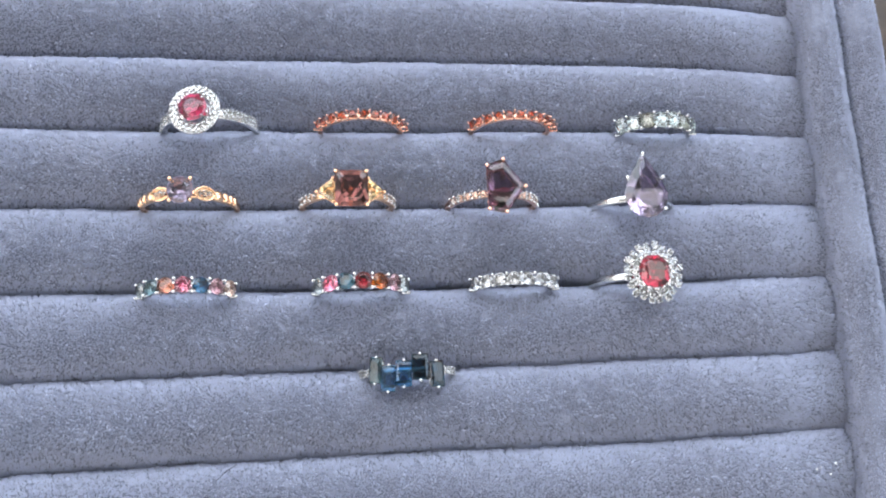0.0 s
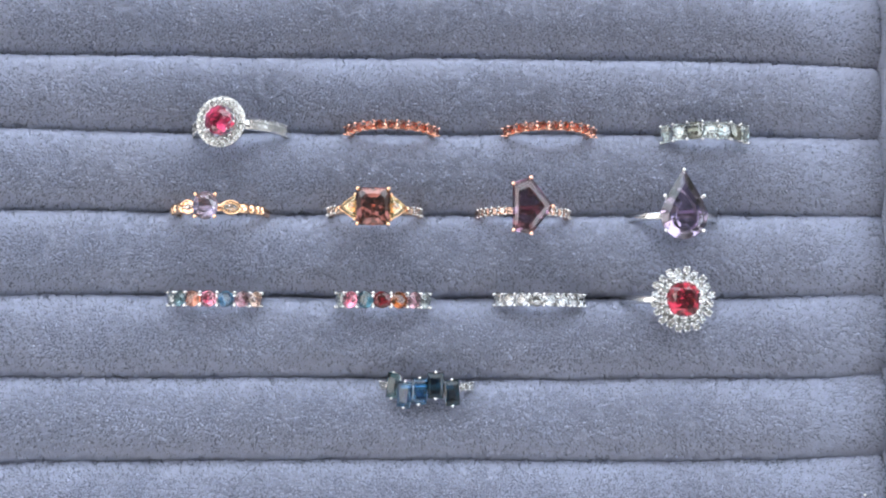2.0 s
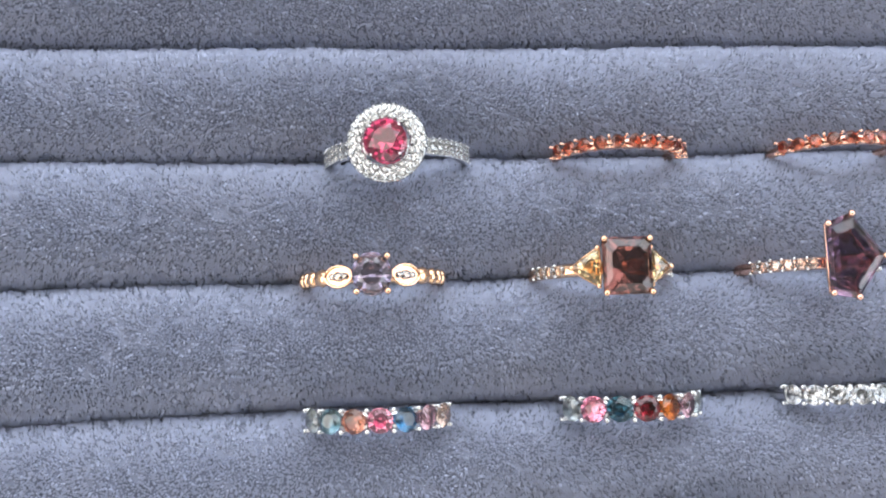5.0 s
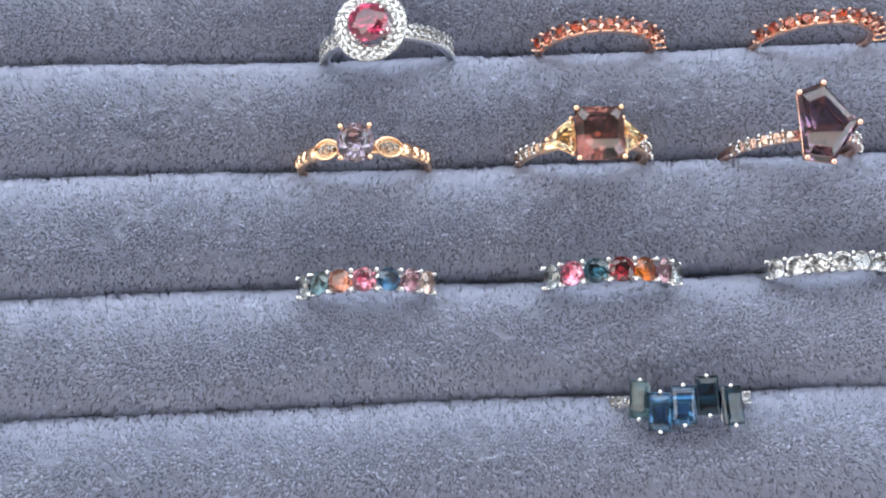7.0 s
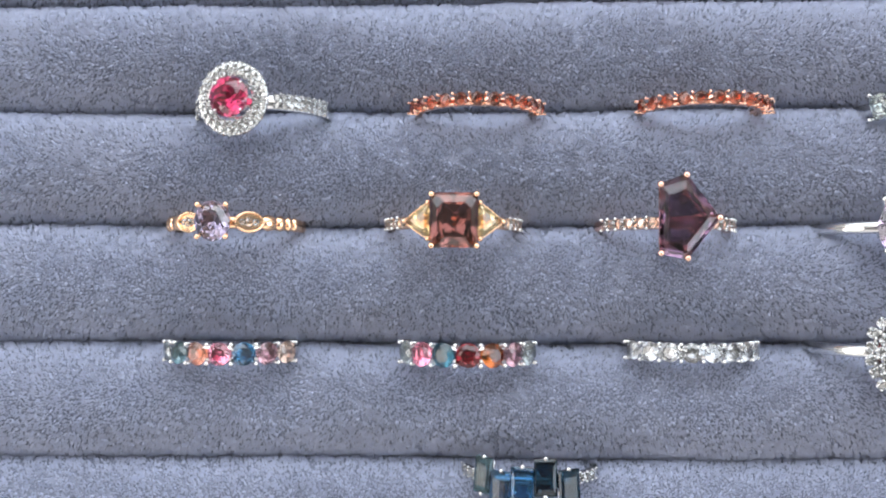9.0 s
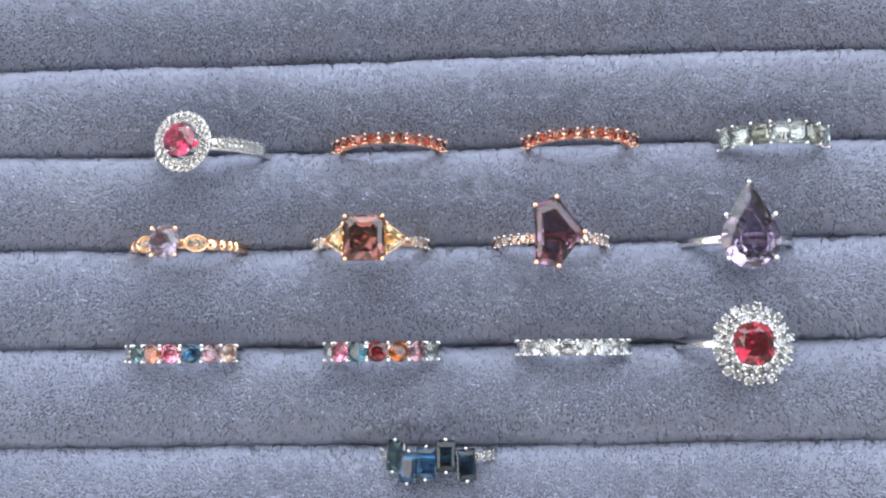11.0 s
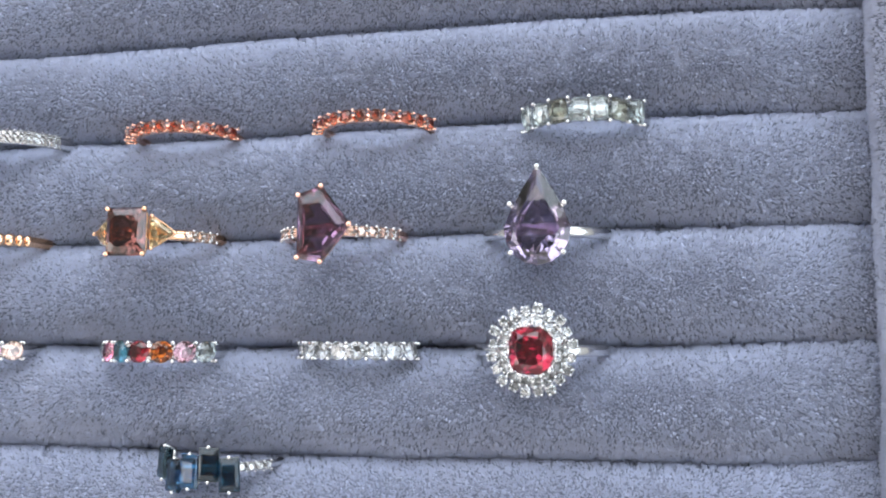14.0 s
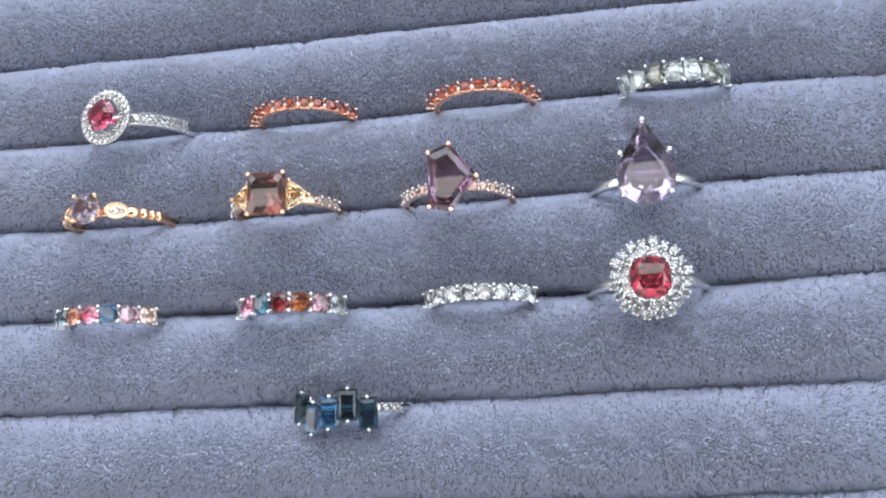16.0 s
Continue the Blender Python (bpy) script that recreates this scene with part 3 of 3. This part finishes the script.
def baguette_ring(x, y):
    b = ring_base("baguette_ring", x, y, ZC - 3.0, -8.0, "white gold ring with five staggered blue-teal baguette stones")
    zc = ZC - 3.0
    part("band", shank_bm(10.6, 1.5, 1.3, zc), SILVER, b, "", True)
    for px, py, z, w, mat in ((-6.3, 0.3, 3.4, 1.45, DARK_TEAL), (-3.7, -1.5, 4.3, 1.62, STEEL_BLUE), (-0.5, -0.7, 4.8, 1.68, BLUE),
                              (2.9, 0.5, 4.6, 1.7, DEEP_TEAL), (6.3, -1.0, 3.9, 1.65, DEEP_TEAL)):
        m = Matrix.Translation((px, py, z)) @ Matrix.Rotation(px * 0.07, 4, "Y") @ Matrix.Rotation(px * 0.012 - 0.03, 4, "Z")
        s = set_pose(part("baguette_stone", step_cut(clipped(w, 2.7, 0.12), 0.6, 2.0, table=0.6), mat, b, mat.name.replace("_", " ") + ", baguette cut"), m)
        for sy in (-1, 1):
            part("prong", post((0, sy * 1.9, -2.0), (0, sy * 2.75, 0.15), 0.3, 0.26, 0.36), SILVER, s, "", True)
        part("cup", outline_rail(clipped(w * 0.75, 2.0, 0.2), 0.45, -1.2), SILVER, s, "", True)
    for s in (-1, 1):
        pave(b, 10.7, zc, [s * (43 + 8.0 * k) for k in range(4)], (0.0,), 0.78, PAVE_STONE, SILVER, 0.2)


halo_ring(-9.9, 75.2)
ORANGE_LABEL = "rose gold band set with a row of small orange stones"
row_band("orange_band", 23.1, 75.7, ROSE, [ORANGE] * 11, 1.9, ORANGE_LABEL, 66, zc=-4.6, bead=0.23)
row_band("orange_band", 57.8, 75.8, ROSE, [ORANGE] * 11, 1.9, ORANGE_LABEL, 66, zc=-3.6, bead=0.23)
square_band(92.6, 75.7)
leaf_ring(-14.0, 57.5)
three_stone_ring(19.6, 57.7)
kite_ring(52.3, 57.7)
pear_ring(86.1, 57.4)
row_band("rainbow_band", -14.0, 38.4, SILVER, [SMOKE, GREY_TEAL, SALMON, PINK, NAVY, DUSTY, PALE_PEACH], 3.2,
         "white gold band with a row of round multicoloured stones", 56, zc=-4.0, bead=0.37)
row_band("rainbow_band", 21.8, 38.5, SILVER, [SMOKE, PINK, TEAL, CRIMSON, AMBER, DUSTY, SMOKE], 3.4,
         "white gold band with grey, pink, teal, red and amber stones", 58, zc=-3.0, bead=0.38)
row_band("clear_band", 55.7, 38.9, SILVER, [GREY_STONE] * 8, 2.8, "white gold band with a row of round clear stones", 58, zc=-5.2, bead=0.34)
flower_ring(85.1, 39.2)
baguette_ring(31.7, 20.3)


# ---- the tray ----
tray = new("ring_tray")
tray.location = (0, 0, TABLE_TOP)
tagged(tray, "pale blue-grey velvet ring tray with padded rolls, on a table", "ring tray")
LIFT = -TABLE_TOP / MM
X0, X1 = -118.0, 136.6
ROLL_H, SEAM_Z = 12.1, -12.0


rng = np.random.default_rng(7)


def smooth_box(t):
    t = np.clip(t, 0, 1)
    return t * t * (3 - 2 * t)


def end_shift(y):
    """How far the right-hand edge of the tray runs off square, over y."""
    return 0.035 * np.minimum(y - 50.0, 0.0)


def roll_point(i, x, th):
    """Points on roll i: x along it, th the angle over its section from its top (arrays)."""
    y0, y1 = SEAMS[i], SEAMS[i + 1]
    a, yc = (y1 - y0) / 2 + 1.15, (y0 + y1) / 2
    s, c = np.sin(th), np.cos(th)
    x = x + end_shift(yc) * smooth_box((x - 40.0) / 90.0)
    wob = 0.22 * np.sin(x * 0.11 + i * 1.9) + 0.16 * np.sin(x * 0.23 + i * 4.1) + 0.10 * np.sin(x * 0.61 + 2.7 * i)
    y = a * np.sign(s) * np.abs(s) ** 0.95
    crest = (ROLL_H + wob) * (1 - 0.46 * smooth_box(1 - (X1 + end_shift(yc) - x) / 26.0))
    z = np.where(c > 0, crest, 7.8) * np.sign(c) * np.abs(c) ** 0.95 + SEAM_Z
    for rx, ry in RING_SPOTS:
        for seam, sign in ((y0, -1), (y1, 1)):
            if abs(ry - seam) < 4:
                near = smooth_box((24.0 - np.abs(x - rx)) / 10.0)
                side = np.clip(sign * s, 0, 1) ** 2
                y = y - sign * near * side * (0.62 if 30 < seam < 45 else 0.2)
    f = (y / a + 1) / 2
    lo, hi = (0.3 * np.sin(x * 0.035 + k * 0.8) + 0.15 * np.sin(x * 0.09 + k * 2.3) + 0.006 * x for k in (i, i + 1))
    drift = lo * (1 - f) + hi * f + float(np.interp(yc, (0, 45, 85, 115), (0.5, 0.7, 0.3, -0.2))) * smooth_box((x - X1 + 26.0) / 26.0)
    return np.stack([x, yc + y + drift, z + LIFT], -1)


def grid_mesh(name, pts, mat, parent, label=""):
    """A quad sheet over a grid of points (rows, columns, 3), in millimetres."""
    n, k = pts.shape[:2]
    idx = np.arange(n * k).reshape(n, k)
    faces = np.stack([idx[:-1, :-1], idx[1:, :-1], idx[1:, 1:], idx[:-1, 1:]], -1).reshape(-1, 4)
    me = bpy.data.meshes.new(name)
    me.from_pydata((pts.reshape(-1, 3) * MM).tolist(), [], faces.tolist())
    me.materials.append(mat)
    me.polygons.foreach_set("use_smooth", [True] * len(me.polygons))
    ob = new(name, me)
    ob.parent = parent
    if label:
        ob["label"] = label
    return ob


def pile_mesh(name, root, normal, lean, facing, parent, length, width):
    """Short velvet tufts: thin three-sided spikes at the roots, along the normal with the lean."""
    n = len(root)
    way = normal + lean + rng.normal(0, 0.12, (n, 3))
    way /= np.linalg.norm(way, axis=1, keepdims=True)
    side = np.cross(way, rng.normal(0, 1, (n, 3)))
    side /= np.linalg.norm(side, axis=1, keepdims=True)
    other = np.cross(way, side)
    ln = length * rng.uniform(0.7, 1.15, (n, 1))
    base = root - normal * 0.25
    v = np.empty((n, 4, 3))
    for k in range(3):
        a = 2 * math.pi * k / 3
        v[:, k] = base + width * (math.cos(a) * side + math.sin(a) * other)
    v[:, 3] = root + way * ln
    f = (np.arange(n)[:, None, None] * 4 + np.array([[0, 1, 3], [1, 2, 3], [2, 0, 3]])[None]).reshape(-1)
    me = bpy.data.meshes.new(name)
    me.vertices.add(n * 4)
    me.vertices.foreach_set("co", (v * MM).astype(np.float32).ravel())
    me.loops.add(len(f))
    me.loops.foreach_set("vertex_index", f.astype(np.int32))
    me.polygons.add(n * 3)
    me.polygons.foreach_set("loop_start", np.arange(0, len(f), 3, dtype=np.int32))
    me.update(calc_edges=True)
    facing = facing / np.linalg.norm(facing, axis=1, keepdims=True)
    me.attributes.new("nap", "FLOAT_VECTOR", "POINT").data.foreach_set("vector", np.repeat(facing, 4, axis=0).astype(np.float32).ravel())
    me.materials.append(PILE)
    ob = new(name, me)
    ob.parent = parent
    return tagged(ob, "short pale blue-grey velvet pile", kind="stuff")


class Field:
    """Smooth random values over two coordinates in millimetres, with features of that size."""

    def __init__(self, size, stretch=1.0, slant=0.0):
        self.size, self.stretch, self.slant = size, stretch, slant
        self.grid = rng.normal(0, 1, (512, 512))

    def __call__(self, u, v):
        u, v = (u + self.slant * v) / (self.size * self.stretch) + 200.0, v / self.size + 100.0
        iu, iv = np.floor(u).astype(int), np.floor(v).astype(int)
        fu, fv = smooth_box(u - iu), smooth_box(v - iv)
        g = self.grid
        iu, iv, ju, jv = iu % 512, iv % 512, (iu + 1) % 512, (iv + 1) % 512
        return (g[iu, iv] * (1 - fu) + g[ju, iv] * fu) * (1 - fv) + (g[iu, jv] * (1 - fu) + g[ju, jv] * fu) * fv


CLUMP_A, CLUMP_B = Field(1.0, 1.35, 0.45), Field(1.25, 1.2, -0.5)
SWELL, BRUSH, BRUSH_X = Field(3.2), Field(13.0), Field(17.0)
NAP, NAP_X = Field(0.9, 1.5, 0.4), Field(1.2, 1.4, -0.5)


def tufting(u, v):
    """The brushed velvet at (u, v): its height in millimetres, and how much a gap between two tufts opens there."""
    a, b = CLUMP_A(u, v), CLUMP_B(u, v)
    gap = np.maximum(np.exp(-(a / 0.17) ** 2), 0.8 * np.exp(-(b / 0.13) ** 2)) * (0.8 + 0.3 * np.clip(SWELL(u + 40, v), -1, 1))
    return 0.05 * SWELL(u, v) + 0.07 * BRUSH(u, v) - 0.42 * gap, gap


def lay_pile(parent, p, nrm, du, dv, u, v):
    """Tufts at the points p; du and dv are the unit tangents along u and v. Tips gather in clumps and part over the gaps."""
    h, gap = tufting(u, v)
    su = ((tufting(u + 0.12, v)[0] - tufting(u - 0.12, v)[0]) / 0.24)[:, None]
    sv = ((tufting(u, v + 0.12)[0] - tufting(u, v - 0.12)[0]) / 0.24)[:, None]
    su, sv = np.clip(su, -1.2, 1.2), np.clip(sv, -1.2, 1.2)
    comb = 0.16 * BRUSH_X(u, v)[:, None] * du + (0.16 * BRUSH(u + 70, v)[:, None]) * dv + np.array([0.0, -0.15, 0.0])
    comb = comb + 0.20 * NAP(u, v)[:, None] * dv + 0.16 * NAP_X(u, v)[:, None] * du
    lean = 0.4 * (su * du + sv * dv) + comb
    facing = nrm - GAP_TURN * (su * du + sv * dv) + 0.75 * comb
    keep = rng.uniform(0, 1, len(p)) > 0.8 * gap
    pile_mesh("pile", (p + nrm * h[:, None])[keep], nrm[keep], lean[keep], facing[keep], parent, PILE_LENGTH, PILE_WIDTH)


def raised(pts, u, v, centre):
    """A grid of points pushed out along its normals by the swell of the padding."""
    n = np.cross(np.gradient(pts, axis=0), np.gradient(pts, axis=1))
    n /= np.linalg.norm(n, axis=-1, keepdims=True) + 1e-9
    n *= np.sign(((pts - centre) * n).sum(-1, keepdims=True))
    return pts + n * (0.05 * SWELL(u, v) + 0.07 * BRUSH(u, v) - 0.36)[..., None]


def unit(a):
    return a / (np.linalg.norm(a, axis=1, keepdims=True) + 1e-9)


PILE_LENGTH, PILE_WIDTH, PILE_DENSITY, GAP_TURN = 0.46, 0.18, 20.0, 0.42
ROUND = 9.6
for i in range(len(SEAMS) - 1):
    near = 1 <= i <= 8
    xs = np.concatenate([np.linspace(X0, -71, 30), np.linspace(-70, X1 + 0.5, 240 if near else 90)])
    ths = np.radians(np.concatenate([np.linspace(-176, -104, 8), np.linspace(-100, 100, 49 if near else 30), np.linspace(104, 176, 8)]))
    gx, gt = np.meshgrid(xs, ths, indexing="ij")
    middle = np.stack([gx, 0 * gx + (SEAMS[i] + SEAMS[i + 1]) / 2, 0 * gx + LIFT + SEAM_Z], -1)
    roll = grid_mesh("roll", raised(roll_point(i, gx, gt), gx, gt * ROUND + 40.0 * i, middle), SHADED_GROUND if near else VELVET, tray)
    if near:
        lo = -70.0 if i < 8 else 20.0
        count = int((X1 - lo) * 24.5 * PILE_DENSITY)
        x, th = rng.uniform(lo, X1, count), np.radians(rng.uniform(-76, 76, count))
        p = roll_point(i, x, th)
        dv = unit(roll_point(i, x, th + 0.01) - p)
        du = unit(roll_point(i, x + 0.05, th) - p)
        nrm = unit(np.cross(du, dv))
        nrm *= np.sign((nrm * (p - np.array([0, (SEAMS[i] + SEAMS[i + 1]) / 2, LIFT + SEAM_Z - 1.0]) * [0, 1, 1] - p * [1, 0, 0])).sum(1, keepdims=True))
        lay_pile(roll, p, nrm, du, dv, x, th * ROUND + 40.0 * i)

# padded edge strips along the sides and ends: (across, height) from the rolls outwards
INNER = [(0.0, -20.4), (0.0, -9.0), (-0.5, -5.5), (-1.1, -2.6), (-0.9, -0.6), (0.6, 1.1), (3.4, 1.9), (6.0, 1.5), (8.0, 0.2), (8.8, -1.9), (9.0, -4.5), (9.0, -20.4)]
OUTER = [(9.1, -20.4), (9.1, -4.5), (9.4, -1.7), (10.4, 0.5), (12.4, 1.9), (15.5, 2.3), (18.4, 1.5), (20.4, -0.7), (21.2, -4.5), (21.3, -20.4)]


def edge_strip(name, section, place, along, label, fine_grid=False):
    """place maps (across, along) to the plan."""
    sec = np.array(section)
    fine = np.linspace(0, len(sec) - 1, 61)
    a = np.interp(fine, np.arange(len(sec)), sec[:, 0])
    z = np.interp(fine, np.arange(len(sec)), sec[:, 1])
    for _ in range(2):
        a[1:-1] = (a[:-2] + 2 * a[1:-1] + a[2:]) / 4
        z[1:-1] = (z[:-2] + 2 * z[1:-1] + z[2:]) / 4
    t = np.linspace(along[0], along[1], 420 if fine_grid else 140)
    wave = 0.25 * np.sin(t * 0.07) + 0.15 * np.sin(t * 0.19 + 1)
    aa = a[None] + wave[:, None]
    zz = z[None] + (0.2 * np.sin(t * 0.11 + 2))[:, None]
    xy = place(aa, t[:, None] + 0 * a[None])
    pts = np.stack([xy[0], xy[1], zz + LIFT], -1)
    mid = pts.mean(1, keepdims=True) + np.array([0, 0, -4.0])
    return grid_mesh(name, raised(pts, t[:, None] + 0 * a[None], 0 * t[:, None] + 0.5 * np.arange(len(a))[None], mid), SHADED_GROUND if fine_grid else VELVET, tray, label)


Y0, Y1 = SEAMS[0], SEAMS[-1]
strips = []
for section, name in ((INNER, "inner_edge"), (OUTER, "outer_edge")):
    strips.append(edge_strip(name, section, lambda a, t: (X1 + a + end_shift(t), t), (Y0 - 21, Y1 + 21), "padded velvet edge strip", True))
    edge_strip(name, section, lambda a, t: (X0 - a, t), (Y0 - 21, Y1 + 21), "padded velvet edge strip")
    edge_strip(name, section, lambda a, t: (t, Y0 - a), (X0, X1), "padded velvet edge strip")
    edge_strip(name, section, lambda a, t: (t, Y1 + a), (X0, X1), "padded velvet edge strip")
part("base_board", box_bm(X0 - 21, X1 + 21, Y0 - 21, Y1 + 21, 0.0, 2.6), VELVET, tray)

for strip, section in zip(strips, (INNER, OUTER)):
    sec = np.array(section)[1:-1]
    count = int(175 * 15 * PILE_DENSITY)
    f = rng.uniform(0, len(sec) - 1, count)
    k = np.minimum(f.astype(int), len(sec) - 2)
    u = (f - k)[:, None]
    q = sec[k] * (1 - u) + sec[k + 1] * u
    d = sec[k + 1] - sec[k]
    nr = np.stack([-d[:, 1], d[:, 0]], 1)
    nr = nr / np.linalg.norm(nr, axis=1, keepdims=True)
    t = rng.uniform(-20, 140, count)
    root = np.stack([X1 + end_shift(t) + q[:, 0] + 0.25 * np.sin(t * 0.07) + 0.15 * np.sin(t * 0.19 + 1), t, q[:, 1] - 0.15 + LIFT], -1)
    normal = np.stack([nr[:, 0], 0 * t, nr[:, 1]], -1)
    along = np.tile((0.0, 1.0, 0.0), (count, 1))
    lay_pile(strip, root, normal, along, np.cross(normal, along), t, f * 2.4 + 500.0)

# ---- lint on the velvet ----
THREAD = material("dark_thread", (0.05, 0.05, 0.07), 0.7)[0]
LINT = plaster_material("white_lint", (0.75, 0.75, 0.74))


def velvet_height(i, x, y):
    """The height of roll i over a point of the plan."""
    th = np.radians(np.linspace(-90, 90, 181))
    p = roll_point(i, np.full(181, float(x)), th)
    return float(np.interp(y, p[:, 1], p[:, 2])) - LIFT + 0.55


def loose_thread():
    spots = [(-4.0, 3.3), (-5.2, 2.5), (-6.6, 1.5), (-8.0, 0.0), (-9.2, -1.6), (-9.9, -3.3), (-10.2, -5.0), (-10.3, -7.0), (-9.9, -8.6)]
    path = []
    for k, (x, y) in enumerate(spots):
        ax, ay = spots[max(k - 1, 0)]
        cx, cy = spots[min(k + 1, len(spots) - 1)]
        side = Vector((-(cy - ay), cx - ax, 0)).normalized()
        path.append(((x, y, velvet_height(1, x, y)), side, (0, 0, 1)))
    bm = sweep(path, [rounded_section(0.11, 0.11, 6, 1.0)] * len(path), closed=False)
    ob = part("loose_thread", bm, THREAD, None, "", True)
    return tagged(ob, "fine dark loose thread lying on the velvet roll", "thread")


loose_thread()
for x, y, size in ((128.2, -3.2, 0.28), (122.0, -4.2, 0.22), (123.3, -3.7, 0.17), (126.1, -5.4, 0.2)):
    bm = bmesh.new()
    bmesh.ops.create_icosphere(bm, subdivisions=2, radius=size)
    for v in bm.verts:
        v.co *= 0.7 + 0.5 * noise.random()
        v.co.z *= 0.5
    speck = part("lint_speck", bm, LINT)
    speck.location = (x * MM, y * MM, (velvet_height(1, x, y) + size * 0.1) * MM)
    tagged(speck, "tiny white speck of lint on the velvet", "lint", "lint on the tray")
